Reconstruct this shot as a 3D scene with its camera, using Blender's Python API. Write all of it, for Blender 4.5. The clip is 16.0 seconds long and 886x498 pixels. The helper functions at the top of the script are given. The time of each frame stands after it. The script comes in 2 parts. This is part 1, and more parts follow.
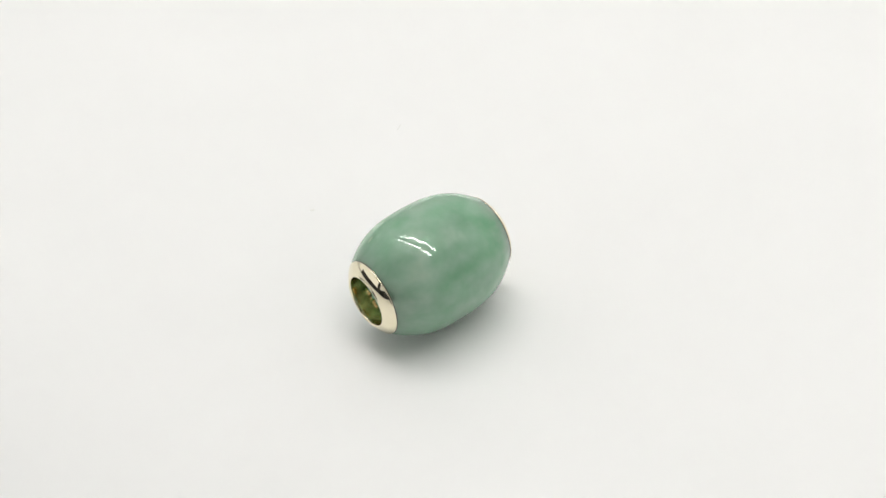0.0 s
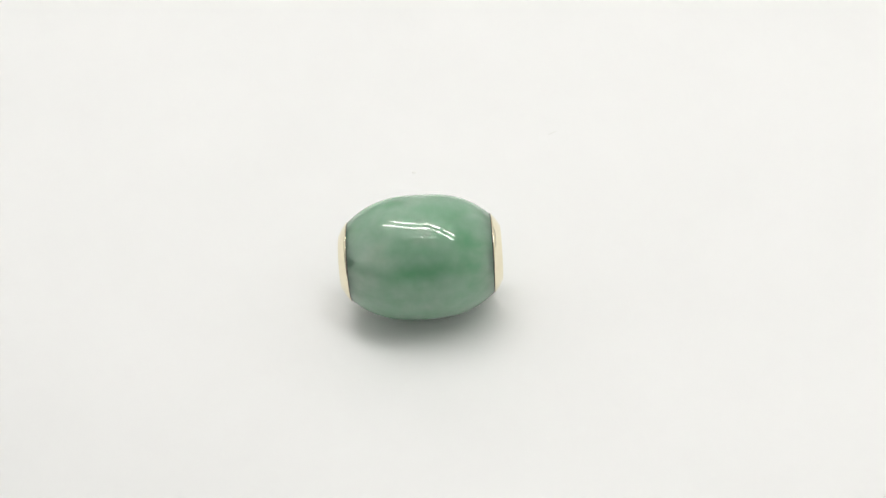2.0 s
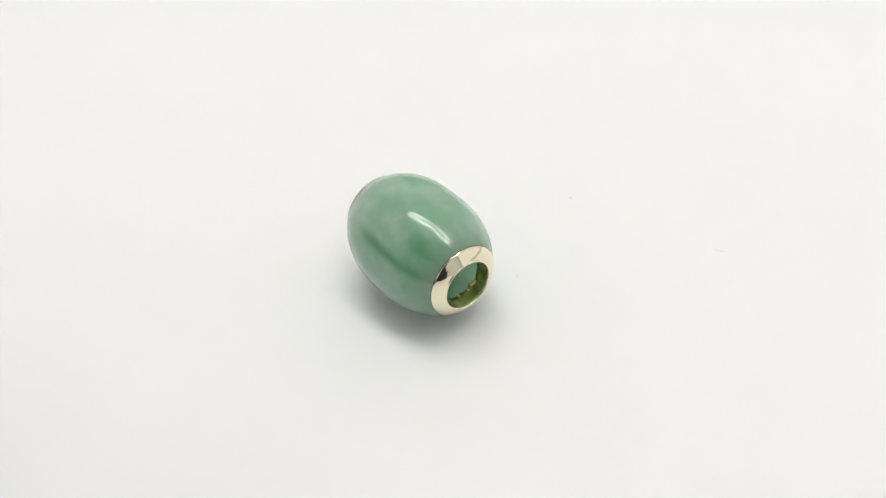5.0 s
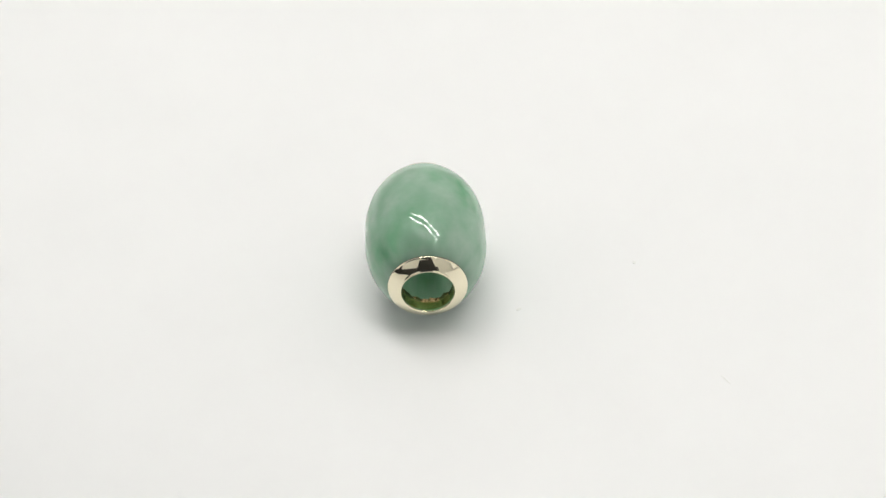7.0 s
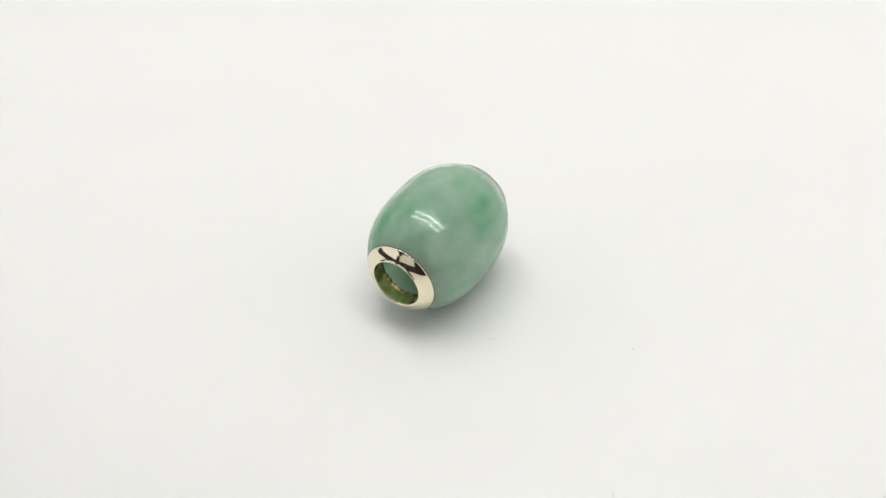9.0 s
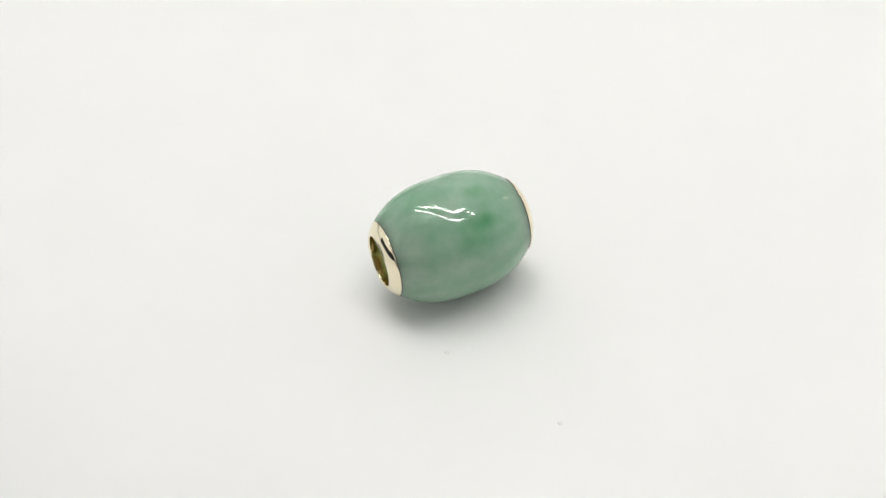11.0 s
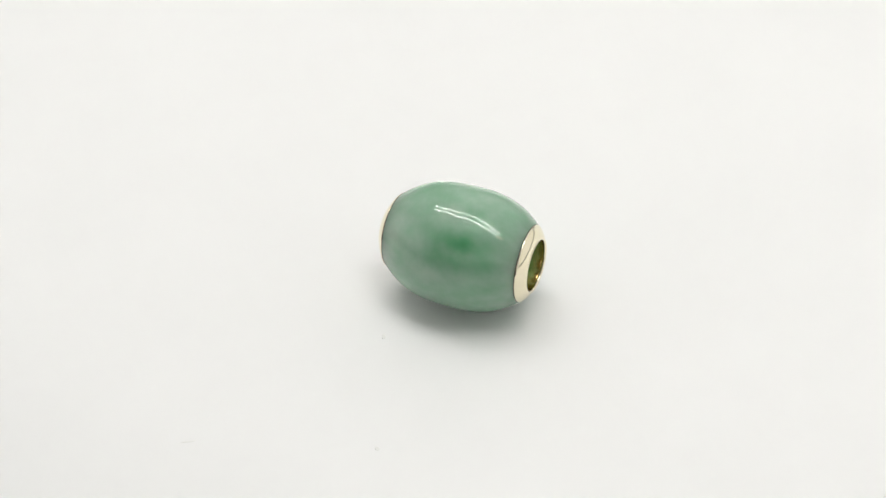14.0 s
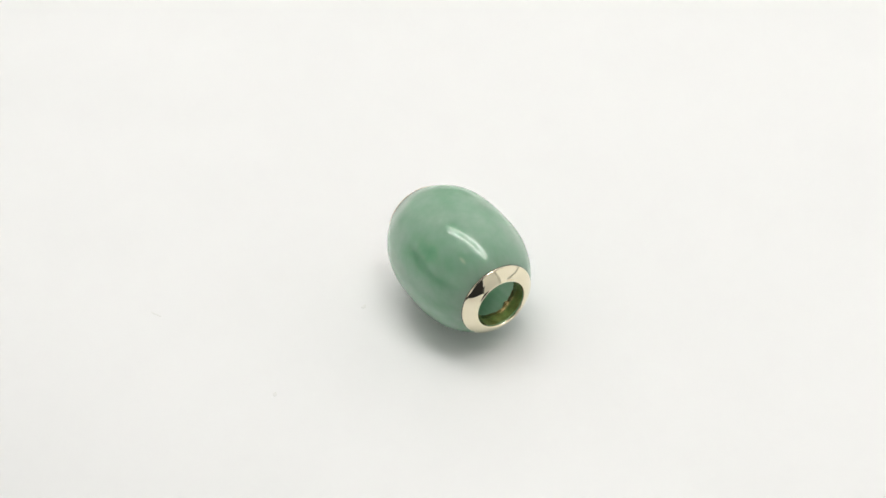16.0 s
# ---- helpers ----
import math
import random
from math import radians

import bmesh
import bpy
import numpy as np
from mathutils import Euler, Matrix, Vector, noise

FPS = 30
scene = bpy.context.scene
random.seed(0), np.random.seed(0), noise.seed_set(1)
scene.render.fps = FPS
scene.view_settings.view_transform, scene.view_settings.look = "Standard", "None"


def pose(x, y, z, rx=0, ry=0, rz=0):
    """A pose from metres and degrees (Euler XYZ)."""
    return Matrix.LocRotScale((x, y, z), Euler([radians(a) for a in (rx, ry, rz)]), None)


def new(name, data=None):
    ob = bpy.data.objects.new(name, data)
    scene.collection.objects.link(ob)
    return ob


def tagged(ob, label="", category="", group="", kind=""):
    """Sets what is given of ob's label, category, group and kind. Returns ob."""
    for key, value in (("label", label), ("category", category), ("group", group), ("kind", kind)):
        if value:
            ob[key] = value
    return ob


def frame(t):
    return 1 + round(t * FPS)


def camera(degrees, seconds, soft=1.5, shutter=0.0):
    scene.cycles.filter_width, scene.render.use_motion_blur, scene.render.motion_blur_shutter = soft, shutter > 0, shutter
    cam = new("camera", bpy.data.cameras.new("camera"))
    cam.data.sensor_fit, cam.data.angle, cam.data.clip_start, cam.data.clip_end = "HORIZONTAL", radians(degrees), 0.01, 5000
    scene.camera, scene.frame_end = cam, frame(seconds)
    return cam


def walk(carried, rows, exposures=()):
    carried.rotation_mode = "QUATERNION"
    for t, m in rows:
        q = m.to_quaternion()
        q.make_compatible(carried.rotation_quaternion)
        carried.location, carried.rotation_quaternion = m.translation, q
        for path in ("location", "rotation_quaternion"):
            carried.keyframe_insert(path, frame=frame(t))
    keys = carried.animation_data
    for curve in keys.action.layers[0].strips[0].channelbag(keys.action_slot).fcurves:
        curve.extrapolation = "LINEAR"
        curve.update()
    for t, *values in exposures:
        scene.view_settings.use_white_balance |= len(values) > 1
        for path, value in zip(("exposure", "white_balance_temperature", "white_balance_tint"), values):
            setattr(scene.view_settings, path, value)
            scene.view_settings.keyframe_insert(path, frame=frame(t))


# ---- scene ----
FOV = 42.48
cam = camera(FOV, 16.0)
MM = 0.001

# the camera stands still on the bench, tilted down at the bead
EYE = (0.0, -79.13 * MM, 78.77 * MM)
YAW, PITCH, ROLL = 0.274, 42.62, -4.346


def camera_pose():
    return Matrix.Translation(EYE) @ pose(0, 0, 0, 90 - PITCH, 0, -YAW) @ pose(0, 0, 0, 0, 0, ROLL)


walk(cam, [(0.0, camera_pose()), (16.0, camera_pose())], [(0.0, 0.135), (4.0, 0.135), (9.0, 0.13), (13.0, 0.13), (15.0, 0.155), (16.0, 0.165)])

# the platter's turn: degrees per second, clockwise from above, and the time at which the bead points at the camera
SPIN, SLOWING, END_ON = 17.245, 0.077, 7.2
BEAD_AT, BEAD_TURN = (-0.953 * MM, 1.403 * MM), -93.91

# ---- light ----
world = bpy.data.worlds.new("world")
scene.world = world
world.use_nodes = True
# even fill light from outside, through three wide openings added to soften the shadow
world.node_tree.nodes["Background"].inputs[0].default_value = (1.0, 0.99, 0.955, 1)
world.node_tree.nodes["Background"].inputs[1].default_value = 0.78
TUBE_STRENGTH = 17.0

# ---- materials ----


def material(name):
    m = bpy.data.materials.new(name)
    m.use_nodes = True
    nt = m.node_tree
    return m, nt, nt.nodes["Principled BSDF"]


def noise_node(nt, scale, detail=3.0, rough=0.5):
    co = nt.nodes.new("ShaderNodeTexCoord")
    n = nt.nodes.new("ShaderNodeTexNoise")
    n.inputs["Scale"].default_value = scale
    n.inputs["Detail"].default_value = detail
    n.inputs["Roughness"].default_value = rough
    nt.links.new(co.outputs["Object"], n.inputs["Vector"])
    return n


def ramp(nt, src, stops):
    r = nt.nodes.new("ShaderNodeValToRGB")
    while len(r.color_ramp.elements) < len(stops):
        r.color_ramp.elements.new(0.5)
    for e, (at, col) in zip(r.color_ramp.elements, stops):
        e.position, e.color = at, (*col, 1)
    nt.links.new(src, r.inputs[0])
    return r


def bump(nt, bsdf, src, strength, distance):
    b = nt.nodes.new("ShaderNodeBump")
    b.inputs["Strength"].default_value = strength
    b.inputs["Distance"].default_value = distance
    nt.links.new(src, b.inputs["Height"])
    nt.links.new(b.outputs[0], bsdf.inputs["Normal"])


def plain(name, lo, hi, scale, rough=0.5, metal=0.0, relief=0.0):
    """A two-tone surface with fine relief."""
    m, nt, b = material(name)
    n = noise_node(nt, scale)
    nt.links.new(ramp(nt, n.outputs["Fac"], [(0.35, lo), (0.65, hi)]).outputs[0], b.inputs["Base Color"])
    b.inputs["Roughness"].default_value = rough
    b.inputs["Metallic"].default_value = metal
    if relief:
        bump(nt, b, noise_node(nt, scale * 6, 4).outputs["Fac"], 0.3, relief)
    return m


def jade_material():
    m, nt, b = material("jade")
    at = nt.nodes.new("ShaderNodeAttribute")
    at.attribute_name = "mottle"
    sep = nt.nodes.new("ShaderNodeSeparateColor")
    nt.links.new(at.outputs["Color"], sep.inputs[0])
    fine = noise_node(nt, 700, 4, 0.6)
    add = nt.nodes.new("ShaderNodeMath")
    add.operation = "MULTIPLY_ADD"
    nt.links.new(fine.outputs["Fac"], add.inputs[0])
    add.inputs[1].default_value = 0.13
    nt.links.new(sep.outputs[0], add.inputs[2])
    col = ramp(nt, add.outputs[0], [(0.12, JADE_PALE), (0.47, JADE_MID), (0.75, JADE_GREEN), (1.0, JADE_DEEP)])
    mix = nt.nodes.new("ShaderNodeMix")
    mix.data_type = "RGBA"
    nt.links.new(sep.outputs[1], mix.inputs["Factor"])
    nt.links.new(col.outputs[0], mix.inputs["A"])
    mix.inputs["B"].default_value = (0.58, 0.56, 0.42, 1)
    nt.links.new(mix.outputs["Result"], b.inputs["Base Color"])
    b.inputs["Roughness"].default_value = 0.015
    b.inputs["IOR"].default_value = 1.66
    b.inputs["Subsurface Weight"].default_value = 1.0
    b.inputs["Subsurface Radius"].default_value = (0.92, 1.0, 0.93)
    b.inputs["Subsurface Scale"].default_value = 15.0 * MM
    return m


JADE_PALE, JADE_MID = (0.315, 0.415, 0.335), (0.20, 0.345, 0.243)
JADE_GREEN, JADE_DEEP = (0.115, 0.295, 0.163), (0.062, 0.23, 0.098)

JADE = jade_material()
GOLD = plain("polished_pale_gold", (0.88, 0.81, 0.61), (0.92, 0.85, 0.65), 700, 0.03, 1.0, 0.000002)
GOLD_INSIDE = plain("worn_gold", (0.52, 0.36, 0.14), (0.76, 0.58, 0.28), 900, 0.2, 1.0, 0.00002)
# near-black for the shade and dark reflection in the gap under the cap
SEAM = plain("dark_gap_shade", (0.03, 0.025, 0.015), (0.06, 0.05, 0.03), 900, 0.5)
PLATTER = plain("matte_white_plastic", (0.825, 0.825, 0.82), (0.835, 0.835, 0.83), 60, 0.5, 0, 0.000003)
LINT = plain("grey_lint", (0.775, 0.775, 0.755), (0.81, 0.81, 0.79), 2000, 0.9)
BLACK = plain("black_glass_and_metal", (0.012, 0.012, 0.013), (0.02, 0.02, 0.022), 80, 0.5)
FABRIC = plain("black_fabric", (0.012, 0.012, 0.014), (0.022, 0.022, 0.025), 400, 0.9)
WALL = plain("white_wall_paint", (0.83, 0.83, 0.82), (0.86, 0.86, 0.85), 6, 0.8, 0, 0.0005)
CEILING = plain("white_ceiling_paint", (0.84, 0.84, 0.835), (0.87, 0.87, 0.865), 4, 0.9, 0, 0.0005)
TABLE = plain("white_laminate", (0.78, 0.78, 0.76), (0.82, 0.82, 0.80), 10, 0.4)
FLOOR = plain("off_white_vinyl", (0.66, 0.66, 0.64), (0.72, 0.72, 0.70), 5, 0.5)
STEEL = plain("grey_painted_steel", (0.16, 0.16, 0.165), (0.2, 0.2, 0.205), 20, 0.5)
ENAMEL = plain("white_enamel", (0.78, 0.78, 0.77), (0.82, 0.82, 0.81), 20, 0.35)


def tube_material():
    m, nt, b = material("lit_tube")
    b.inputs["Base Color"].default_value = (0.9, 0.9, 0.9, 1)
    b.inputs["Emission Color"].default_value = (1.0, 0.99, 0.955, 1)
    b.inputs["Emission Strength"].default_value = TUBE_STRENGTH
    return m


TUBE = tube_material()

# ---- building helpers ----


def part(name, bm, mat, parent=None, label="", smooth=True):
    me = bpy.data.meshes.new(name)
    bmesh.ops.recalc_face_normals(bm, faces=bm.faces)
    for f in bm.faces:
        f.smooth = smooth
    bm.to_mesh(me)
    bm.free()
    me.materials.append(mat)
    ob = new(name, me)
    ob.parent = parent
    if label:
        tagged(ob, label)
    return ob


def box(sx, sy, sz, at=(0, 0, 0), bevel=0.0, segments=3):
    bm = bmesh.new()
    bmesh.ops.create_cube(bm, size=1.0, matrix=Matrix.Translation(at) @ Matrix.Diagonal((sx, sy, sz, 1)))
    if bevel:
        bmesh.ops.bevel(bm, geom=bm.edges[:], offset=bevel, segments=segments, affect="EDGES", profile=0.5)
    return bm


def lathe(profile, steps=96, closed=False, m=None, wobble=None):
    """Turns (along, radius) points about the x axis."""
    bm = bmesh.new()
    rings = []
    for k, (x, r) in enumerate(profile):
        ring = []
        for i in range(steps):
            a = 2 * math.pi * i / steps
            xx, rr = wobble(k, x, r, a) if wobble else (x, r)
            v = Vector((xx, rr * math.cos(a), rr * math.sin(a)))
            ring.append(bm.verts.new(m @ v if m else v))
        rings.append(ring)
    pairs = list(zip(rings, rings[1:])) + ([(rings[-1], rings[0])] if closed else [])
    for a, b in pairs:
        for i in range(steps):
            j = (i + 1) % steps
            bm.faces.new((a[i], a[j], b[j], b[i]))
    if not closed:
        for ring, x in ((rings[0], 0), (rings[-1], 1)):
            if profile[-x][1] > 0:
                bm.faces.new(ring if x else ring[::-1])
    return bm


UPRIGHT = pose(0, 0, 0, 0, -90, 0)

# ---- the room ----
RX, RY0, RY1, RZ0, RZ1 = 1.25, -1.15, 1.0, -0.75, 1.20


HEAD = 1.14


def fill_window_wall(name, along, thick, m, k, sill=0.0):
    """A wall with one wide opening added for fill light, built along x about the origin and put at m."""
    bm = bmesh.new()
    h0, h1 = sill - RZ0, RZ1 - HEAD
    for sx, sz, x, z in (
        (along, h0, 0, RZ0 + h0 / 2), (along, h1, 0, HEAD + h1 / 2),
        (0.08, HEAD - sill, -along / 2 + 0.04, (sill + HEAD) / 2), (0.08, HEAD - sill, along / 2 - 0.04, (sill + HEAD) / 2),
    ):
        bmesh.ops.create_cube(bm, size=1.0, matrix=Matrix.Translation((x, 0, z)) @ Matrix.Diagonal((sx, thick, sz, 1)))
    wall = tagged(part(name, bm, WALL, None, "white painted wall with a wide opening added for fill light", False), category="wall", kind="structure")
    wall.matrix_basis = m
    win = tagged(new("window_%d" % k), "unseen white-framed opening added to let in soft fill light", "window", kind="structure")
    win.matrix_basis = m
    w = along - 0.16
    for z in (sill + 0.015, HEAD - 0.015):
        part("rail", box(w, 0.05, 0.03, (0, 0, z), 0.003), ENAMEL, win)
    for x in (-w / 2 + 0.015, w / 2 - 0.015):
        part("stile", box(0.03, 0.05, HEAD - sill - 0.06, (x, 0, (sill + HEAD) / 2), 0.003), ENAMEL, win)


def room():
    t = 0.1
    w, d, h = 2 * RX, RY1 - RY0, RZ1 - RZ0
    cy, cz = (RY0 + RY1) / 2, (RZ0 + RZ1) / 2
    for name, size, at, mat, label in (
        ("floor", (w, d, t), (0, cy, RZ0 - t / 2), FLOOR, "off-white vinyl floor of the room"),
        ("ceiling", (w, d, t), (0, cy, RZ1 + t / 2), CEILING, "plain white painted ceiling of the room"),
        ("wall_south", (w + 2 * t, t, h), (0, RY0 - t / 2, cz), WALL, "plain white painted room wall"),
    ):
        ob = part(name, box(*size, at), mat, None, label, False)
        tagged(ob, category=name.split("_")[0], kind="structure")
    # higher sill: less of the added fill from behind the bead
    fill_window_wall("wall_north", w + 2 * t, t, pose(0, RY1 + t / 2, 0), 1, 0.35)
    fill_window_wall("wall_east", d, t, pose(RX + t / 2, cy, 0, 0, 0, 90), 2)
    fill_window_wall("wall_west", d, t, pose(-RX - t / 2, cy, 0, 0, 0, 90), 3)


room()


def work_table():
    top_z = -32 * MM
    e = tagged(new("work_table"), "white laminate work table under the turntable", "table")
    e.location = (0, 0.15, RZ0)
    h = top_z - RZ0
    part("tabletop", box(1.4, 0.8, 0.03, (0, 0, h - 0.015), 0.003), TABLE, e)
    for sx in (-1, 1):
        for sy in (-1, 1):
            part("leg", box(0.05, 0.05, h - 0.03, (sx * 0.62, sy * 0.33, (h - 0.03) / 2), 0.004), TABLE, e)


work_table()

# ---- lamp: two parallel tubes hung over the table ----
LAMP_Z = 0.93
LAMP_MID, LAMP_TURN, LAMP_LENGTH, LAMP_GAP = (0.056, 0.080), -39.8, 1.12, 0.131


def tube_lamp():
    length, gap = LAMP_LENGTH, LAMP_GAP
    e = tagged(new("tube_lamp"), "grey steel hanging lamp with two lit fluorescent tubes", "lamp")
    e.matrix_basis = pose(*LAMP_MID, LAMP_Z, 0, 0, LAMP_TURN)
    part("housing", box(length + 0.06, 0.04, 0.04, (0, 0, 0.155), 0.006), STEEL, e)
    for s in (-1, 1):
        t = part("tube", lathe([(-length / 2, 0.016), (length / 2, 0.016)], 24, m=Matrix.Translation((0, s * gap / 2, 0))), TUBE, e, "lit white fluorescent tube")
        for k in (-1, 1):
            part("socket", box(0.02, 0.03, 0.05, (k * (length / 2 + 0.0102), s * gap / 2, 0.008), 0.003), ENAMEL, t)
        part("bracket", box(0.022, gap + 0.03, 0.024, (s * (length / 2 + 0.0102), 0, 0.045), 0.003), STEEL, e)
        part("post", box(0.022, 0.022, 0.08, (s * (length / 2 + 0.0102), 0, 0.097), 0.003), STEEL, e)
        part("hanging_rod", lathe([(0, 0.004), (RZ1 - LAMP_Z - 0.175, 0.004)], 10, m=Matrix.Translation((s * 0.4, 0, 0.175)) @ UPRIGHT), ENAMEL, e)


tube_lamp()

# ---- turntable ----


def turntable():
    e = tagged(new("turntable"), "round matte white display turntable carrying the bead", "turntable")
    e.location = (0, 0, -32 * MM)
    part("base", lathe([(0, 0.0), (0, 0.105), (2 * MM, 0.108), (17 * MM, 0.108), (19 * MM, 0.105), (19 * MM, 0.0)], 96, m=UPRIGHT), PLATTER, e)
    r = 0.15
    prof = [(-11 * MM, 0.0), (-11 * MM, r - 2 * MM), (-9.5 * MM, r - 0.4 * MM), (-8 * MM, r), (-2 * MM, r), (-0.6 * MM, r - 0.5 * MM), (0, r - 2 * MM), (0, 0.0)]
    return part("platter", lathe(prof, 128, m=UPRIGHT), PLATTER, e, "rotating matte white disc")


platter = turntable()

# ---- bead ----
R, HALF, RING, TIP, BORE, POWER = 5.78 * MM, 6.64 * MM, 3.66 * MM, 7.52 * MM, 2.41 * MM, 2.75
TALL, TILT, SHIFT = 1.025, -0.2, -0.475 * MM


def barrel_radius(x):
    return R - (R - RING) * abs(x / HALF) ** POWER


# colour patches in the stone: along the axis (mm), turn about it (degrees), length, width, weight
# the two long narrow dark bands paint in a reflection of dark surroundings
PATCHES = [
    (0.2, 150, 2.8, 0.55, 0.26), (4.9, 155, 1.5, 2.2, 0.28), (-4.0, 133, 1.6, 1.1, -0.30), (0.6, 120, 1.1, 0.6, -0.24),
    (0.3, 74, 1.5, 0.7, -0.14), (-1.8, 46, 1.2, 0.55, 0.42), (-0.8, 30, 3.2, 0.5, 0.18), (-4.1, 31, 1.0, 0.8, 0.14),
]
PATCHES += [
    (4.8, 38, 1.3, 1.5, -0.14), (1.5, 16, 2.0, 0.9, -0.12), (0.3, 44, 1.2, 0.7, 0.16), (-1.9, 76, 1.0, 0.6, 0.18),
    (-3.2, 120, 1.2, 0.8, -0.16), (-1.7, 95, 2.0, 0.8, -0.12), (-4.7, 163, 1.5, 1.0, -0.15), (-0.2, 184, 2.0, 0.8, -0.14),
]
# pale fleck, partly an inclusion and partly a reflection painted into the stone
FLECK_GLINTS = [(-4.8, 64, 0.34, 0.18, 0.32)]


def mottle(x, a):
    p = Vector((x, R * math.cos(a), R * math.sin(a))) / MM
    w = Vector((p.x * 0.55, p.y, p.z))
    v = 0.41 + 0.13 * noise.noise(w * 0.3 + Vector((3, 1, 7))) + 0.11 * noise.noise(w * 0.75) + 0.07 * noise.noise(p * 1.1 + Vector((9, 4, 2))) + 0.04 * noise.noise(p * 2.4)
    fleck = 0.0
    for px, deg, lx, lw, weight in PATCHES:
        d = (math.degrees(a) - deg + 180) % 360 - 180
        q = ((x / MM - px) / lx) ** 2 + (d * 0.102 / lw / 1.5) ** 2
        v += (0.8 if weight < 0 else 1.0) * weight * math.exp(-q)
    for px, deg, lx, lw, weight in FLECK_GLINTS:
        d = (math.degrees(a) - deg + 180) % 360 - 180
        q = ((x / MM - px) / lx) ** 2 + (d * 0.102 / lw) ** 2
        fleck += weight * math.exp(-q * q)
    return max(0.0, min(1.0, v)), min(1.0, fleck)


def jade_bead():
    e = tagged(new("barrel_bead"), "mottled green jade barrel bead with pale gold end caps", "bead")
    up = Matrix.Translation((0, 0, R * TALL)) @ pose(SHIFT, 0, 0, 0, -TILT, 0) @ Matrix.Diagonal((1, 1, TALL, 1))
    steps, rows = 288, 150
    prof = [(HALF * (2 * k / rows - 1), barrel_radius(HALF * (2 * k / rows - 1))) for k in range(rows + 1)]
    outer = len(prof)
    prof += [(HALF - 0.05 * MM, RING - 0.12 * MM), (HALF - 0.1 * MM, BORE + 0.1 * MM)]
    prof += [(HALF * (1 - 2 * k / 12) * 0.98, BORE + 0.1 * MM) for k in range(13)]
    prof += [(-HALF + 0.05 * MM, RING - 0.12 * MM)]

    def uneven(k, x, r, a):
        if k >= outer:
            return x, r
        p = Vector((x, r * math.cos(a), r * math.sin(a))) / MM
        fade = 1 - abs(x / HALF) ** 6
        d = 0.010 * noise.noise(p * 0.4) + 0.009 * noise.noise(p * 0.95 + Vector((5, 2, 9))) + 0.004 * noise.noise(p * 1.7 + Vector((1, 8, 3)))
        return x, r + d * MM * fade

    bm = lathe(prof, steps, True, up, uneven)
    stone = part("stone", bm, JADE, e, "polished translucent mottled green jade")
    me = stone.data
    col = me.color_attributes.new("mottle", "FLOAT_COLOR", "POINT")
    flat = np.ones((len(me.vertices), 4), dtype=np.float32)
    for i, v in enumerate(me.vertices):
        a = math.atan2(v.co.z - R * TALL, v.co.y)
        flat[i, 0], flat[i, 1] = mottle(v.co.x - SHIFT, a)
    col.data.foreach_set("color", flat.ravel())

    for s in (1, -1):
        # a flat bevel, slightly crowned, with a rounded inner lip
        x0, r0, x1, r1 = HALF + 0.13 * MM, RING - 0.02 * MM, TIP - 0.05 * MM, BORE + 0.22 * MM
        dome = [(HALF + 0.02 * MM, RING - 0.10 * MM), (HALF + 0.045 * MM, RING - 0.012 * MM), (HALF + 0.08 * MM, RING - 0.004 * MM)]
        for k in range(13):
            u = k / 12
            crown = 0.055 * MM * math.sin(math.pi * u)
            dome.append((x0 + (x1 - x0) * u + 0.8 * crown, r0 + (r1 - r0) * u + 0.6 * crown))
        for k in range(1, 9):
            a = math.radians(127 * k / 8 - 37)
            dome.append((TIP - 0.14 * MM + 0.14 * MM * math.cos(a), BORE + 0.14 * MM - 0.14 * MM * math.sin(a)))
        dome.append((TIP - 0.28 * MM, BORE))
        cap = part("end_cap", lathe([(s * x, r) for x, r in dome], 160, False, up, None), GOLD, e, "polished pale gold end cap")
        open_ends(cap)

        def ragged(k, x, r, a, s=s):
            if k in (3, 4):
                x -= s * (0.30 * noise.noise(Vector((math.cos(a) * 2.2, math.sin(a) * 2.2, s * 3))) + 0.22 * noise.noise(Vector((math.cos(a) * 6, math.sin(a) * 6, s)))) * MM
            if k in (1, 2, 3):
                r += 0.07 * MM * noise.noise(Vector((math.cos(a) * 3.5, math.sin(a) * 3.5, s * 5 + k * 0.7)))
            return x, r

        inner = [(TIP - 0.28 * MM, BORE), (TIP - 0.5 * MM, BORE - 0.02 * MM), (TIP - 1.0 * MM, BORE - 0.01 * MM), (TIP - 1.7 * MM, BORE), (TIP - 1.72 * MM, BORE + 0.1 * MM)]
        sleeve = part("sleeve", lathe([(s * x, r) for x, r in inner], 160, False, up, ragged), GOLD_INSIDE, cap, "worn gold lining of the hole")
        open_ends(sleeve)
        # a dark ring stands in for the shaded gap at the seam
        seam = [(s * (HALF - 0.02 * MM), RING - 0.04 * MM), (s * (HALF - 0.02 * MM), RING + 0.012 * MM), (s * (HALF + 0.05 * MM), RING + 0.006 * MM), (s * (HALF + 0.05 * MM), RING - 0.04 * MM)]
        part("seam", lathe(seam, 160, True, up), SEAM, e, "thin dark ring painting the shaded seam between stone and gold")
    return e


def open_ends(ob):
    bm = bmesh.new()
    bm.from_mesh(ob.data)
    bmesh.ops.delete(bm, geom=[f for f in bm.faces if len(f.verts) > 4], context="FACES")
    bm.to_mesh(ob.data)
    bm.free()


bead = jade_bead()

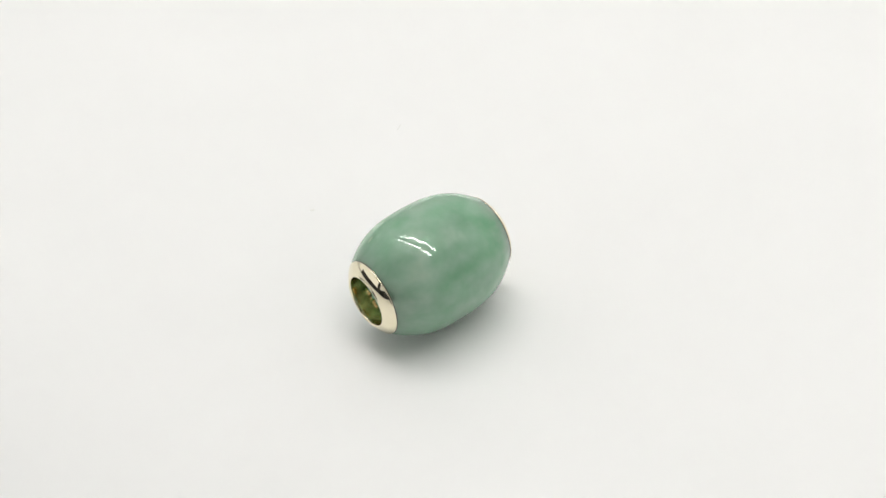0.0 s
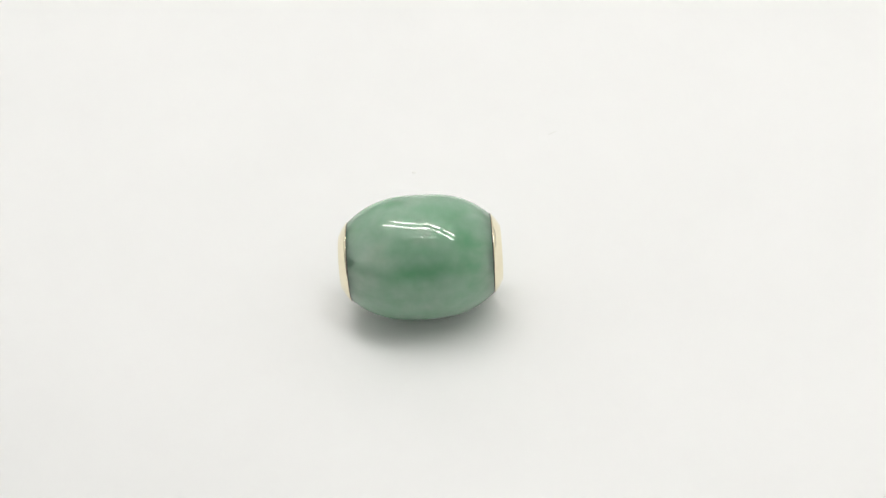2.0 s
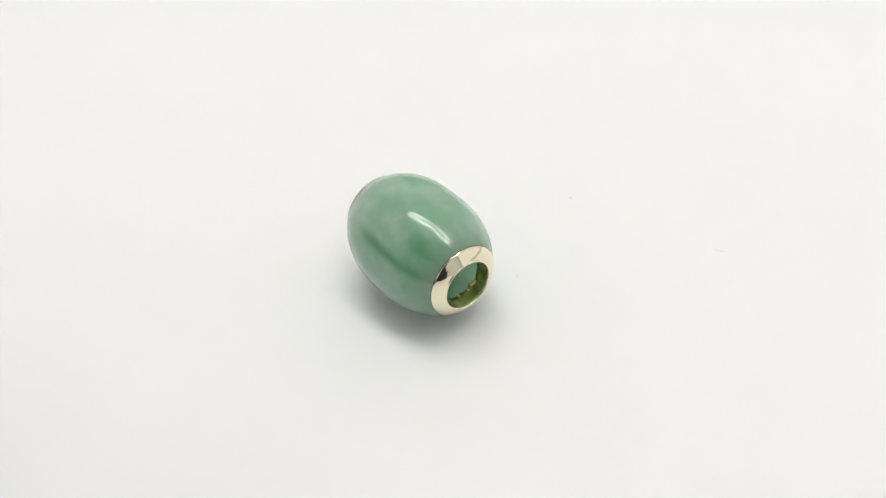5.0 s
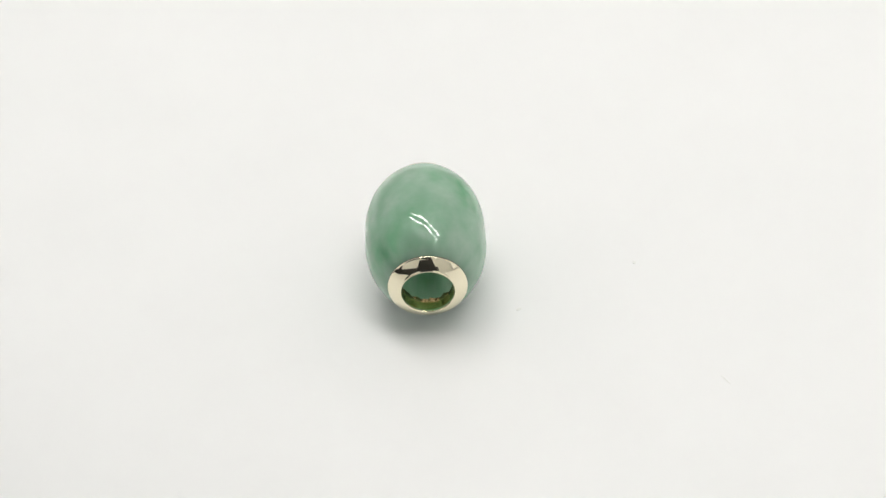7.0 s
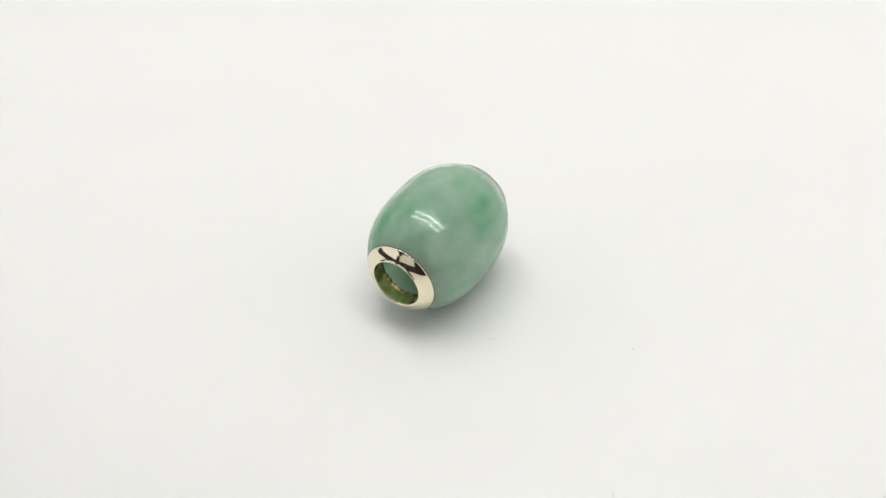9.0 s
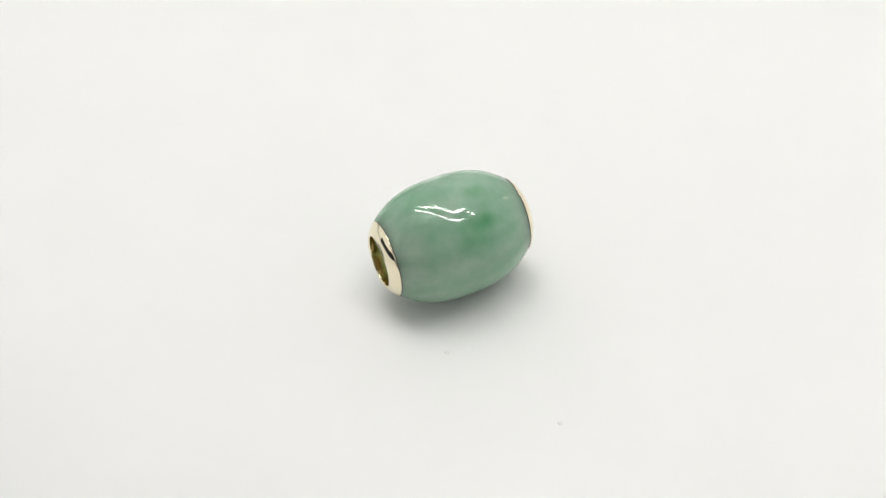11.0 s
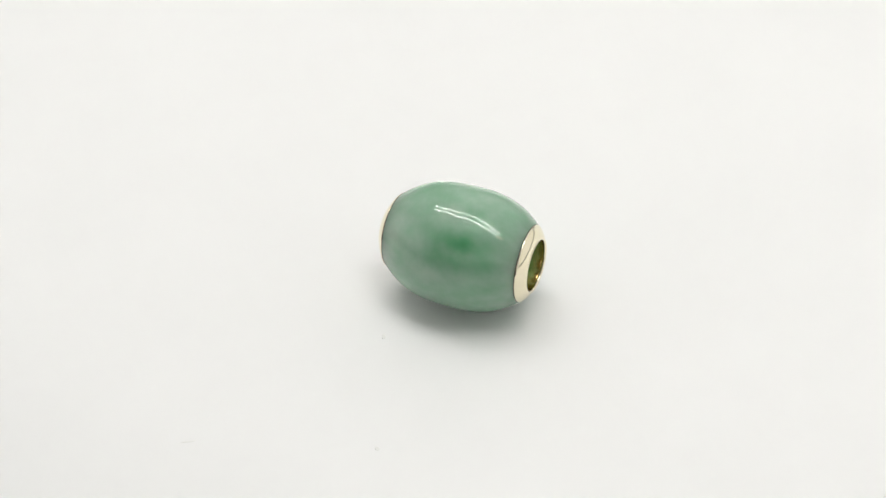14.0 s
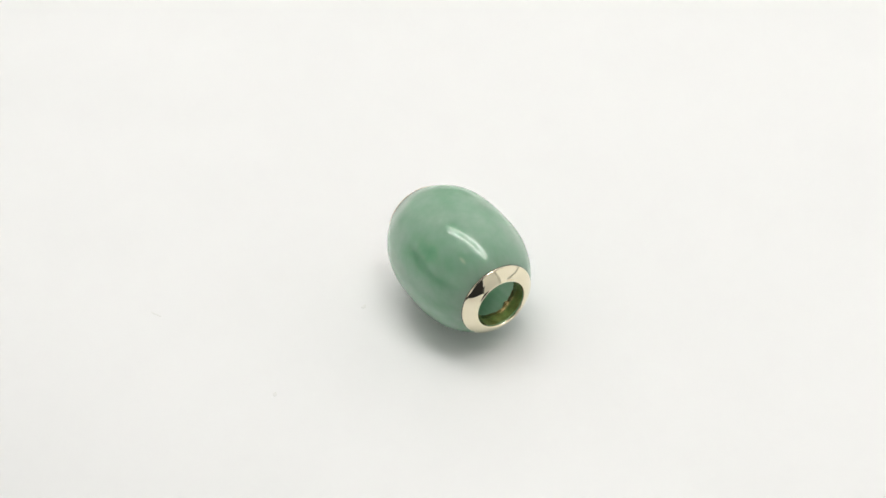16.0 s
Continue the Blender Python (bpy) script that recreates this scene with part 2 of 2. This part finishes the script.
# ---- phone that films, seen dark in the gold ----


def phone():
    ob = tagged(new("phone"), "black phone held over the turntable", "phone")
    ob.matrix_basis = camera_pose() @ pose(0, 0, 0.006)
    body = part("body", box(0.146, 0.076, 0.008, (-0.052, 0.029, 0.004), 0.003), BLACK, ob)
    part("lens", lathe([(0, 0.0), (0, 0.006), (0.0012, 0.006), (0.0012, 0.0)], 32, m=pose(0, 0.015, -0.0012) @ UPRIGHT), BLACK, body)


phone()


# an added stand: it carries the phone and reflects dark in the gold
def added_phone_stand():
    e = tagged(new("added_phone_stand"), "unseen black stand added to hold the phone and reflect dark", "stand")
    e.location = (-0.27, -0.19, -32 * MM)
    part("base", lathe([(0, 0.0), (0, 0.05), (4 * MM, 0.052), (10 * MM, 0.05), (12 * MM, 0.046), (12 * MM, 0.0)], 48, m=UPRIGHT), BLACK, e)
    part("column", box(0.03, 0.03, 0.16, (0, 0, 0.092), 0.006), BLACK, e)
    reach = Vector((0.225, 0.123, 0))
    arm = part("arm", box(reach.length + 0.02, 0.014, 0.012, (reach.length / 2, 0, 0), 0.003), BLACK, e)
    arm.matrix_basis = Matrix.Translation((0, 0, 0.160)) @ Matrix.Rotation(math.atan2(reach.y, reach.x), 4, "Z")
    clamp = part("clamp", box(0.05, 0.05, 0.012, (-0.052, 0.029, 0.0145), 0.003), BLACK)
    clamp.parent = e
    clamp.matrix_basis = Matrix.Translation(e.location).inverted() @ camera_pose() @ pose(0, 0, 0.006)


added_phone_stand()


def added_chair():
    """A dark chair shape added in front of the table, seen only as a dark shape in the gold."""
    e = tagged(new("added_chair"), "unseen black chair shape added for a dark reflection in the gold", "chair")
    e.matrix_basis = pose(-0.03, -0.56, RZ0, 0, 0, 3)
    part("seat", box(0.50, 0.48, 0.08, (0, 0, 0.46), 0.03), FABRIC, e)
    part("backrest", box(0.46, 0.07, 0.80, (0, -0.23, 0.96), 0.03), FABRIC, e)
    part("column", lathe([(0.06, 0.03), (0.42, 0.03)], 20, m=UPRIGHT), BLACK, e)
    for k in range(5):
        a = math.radians(72 * k)
        leg = part("leg", box(0.28, 0.04, 0.03, (0.14, 0, 0.055), 0.008), BLACK, e)
        leg.matrix_basis = Matrix.Rotation(a, 4, "Z")
        part("castor", lathe([(-0.012, 0.0), (-0.012, 0.02), (0.012, 0.02), (0.012, 0.0)], 16, m=pose(0.26, 0, 0.02, 0, 0, 90)), BLACK, leg)


added_chair()


def added_sideboard(m, length, height):
    """A low black cabinet added against a wall to reflect as a dark band in the stone and the gold; its front faces
    +y.
    """
    e = tagged(new("added_sideboard"), "unseen low black cabinet added by the wall for its dark reflection", "cabinet", "black sideboards")
    e.matrix_basis = m
    depth, n = 0.28, round(length / 0.45)
    part("body", box(length, depth, height - 0.10, (0, 0, (height - 0.10) / 2 + 0.08), 0.003), BLACK, e)
    part("top", box(length + 0.02, depth + 0.02, 0.02, (0, 0, height - 0.01), 0.004), BLACK, e)
    for sx in (-1, 1):
        for sy in (-1, 1):
            part("leg", box(0.03, 0.03, 0.08, (sx * (length / 2 - 0.04), sy * (depth / 2 - 0.03), 0.04), 0.003), BLACK, e)
    w = length / n
    for k in range(n):
        x = -length / 2 + (k + 0.5) * w
        door = part("door", box(w - 0.006, 0.016, height - 0.13, (x, depth / 2 + 0.0085, (height - 0.13) / 2 + 0.09), 0.002), BLACK, e)
        part("handle", box(0.012, 0.014, 0.14, (x + w / 2 - 0.04, depth / 2 + 0.024, height - 0.16), 0.003), STEEL, door)


added_sideboard(pose(-0.425, RY0 + 0.155, RZ0), 1.45, 0.97)
added_sideboard(pose(-RX + 0.155, -0.30, RZ0, 0, 0, -90), 1.05, 0.90)

# ---- dust on the platter ----
DUST = [(7.05, -3.3, 0.34, 0.17, 20), (19.35, 1.2, 0.26, 0.20, 70), (23.8, -15.0, 0.7, 0.09, 115)]


def dust():
    made = []
    for k, (x, y, lx, ly, turn) in enumerate(DUST):
        bm = bmesh.new()
        bmesh.ops.create_icosphere(bm, subdivisions=2, radius=1.0)
        for v in bm.verts:
            n = 1 + 0.35 * noise.noise(v.co * 1.5 + Vector((k * 3, 0, 0)))
            v.co = Vector((v.co.x * lx * n, v.co.y * ly * n, (v.co.z + 0.9) * 0.015)) * MM
        ob = tagged(part("dust_speck", bm, LINT), "tiny pale grey lint speck on the white disc", "dust", "dust on the disc")
        made.append((ob, (x * MM, y * MM, turn)))
    return made


specks = dust()


# small sway of the bead as the platter turns: seconds, degrees, and millimetres along x and y
SWAY = [
    (0, 0.16, 0.0, 0.03), (2, 0.16, 0.10, 0.14), (4, -0.2, 0.17, 0.2), (6.5, -0.35, -0.19, 0.09), (9, -0.24, -0.09, -0.11),
    (11.5, 0.03, -0.06, 0.15), (12.5, 0.4, 0.09, 0.10), (13.5, 1.2, 0.15, 0.12), (14.8, 0.2, 0.03, 0.03), (16, -1.6, -0.07, -0.17),
]


def sway(t):
    for (t0, *a), (t1, *b) in zip(SWAY, SWAY[1:]):
        if t <= t1:
            u = (t - t0) / (t1 - t0)
            u = u * u * (3 - 2 * u)
            return [p + (q - p) * u for p, q in zip(a, b)]


def motions():
    times = [0.25 * k for k in range(65)]

    def turned(t):
        return Matrix.Rotation(radians(SLOWING * (t - 8) ** 2 - SPIN * (t - END_ON) + sway(t)[0]), 4, "Z")

    def jog(t):
        return Matrix.Translation((sway(t)[1] * MM, sway(t)[2] * MM, 0))

    walk(bead, [(t, jog(t) @ turned(t) @ pose(*BEAD_AT, 0, 0, 0, BEAD_TURN)) for t in times])
    walk(platter, [(t, Matrix.Translation((0, 0, 32 * MM)) @ turned(t)) for t in times])
    for ob, (x, y, turn) in specks:
        walk(ob, [(t, turned(t) @ pose(x, y, 0, 0, 0, turn)) for t in times])


motions()
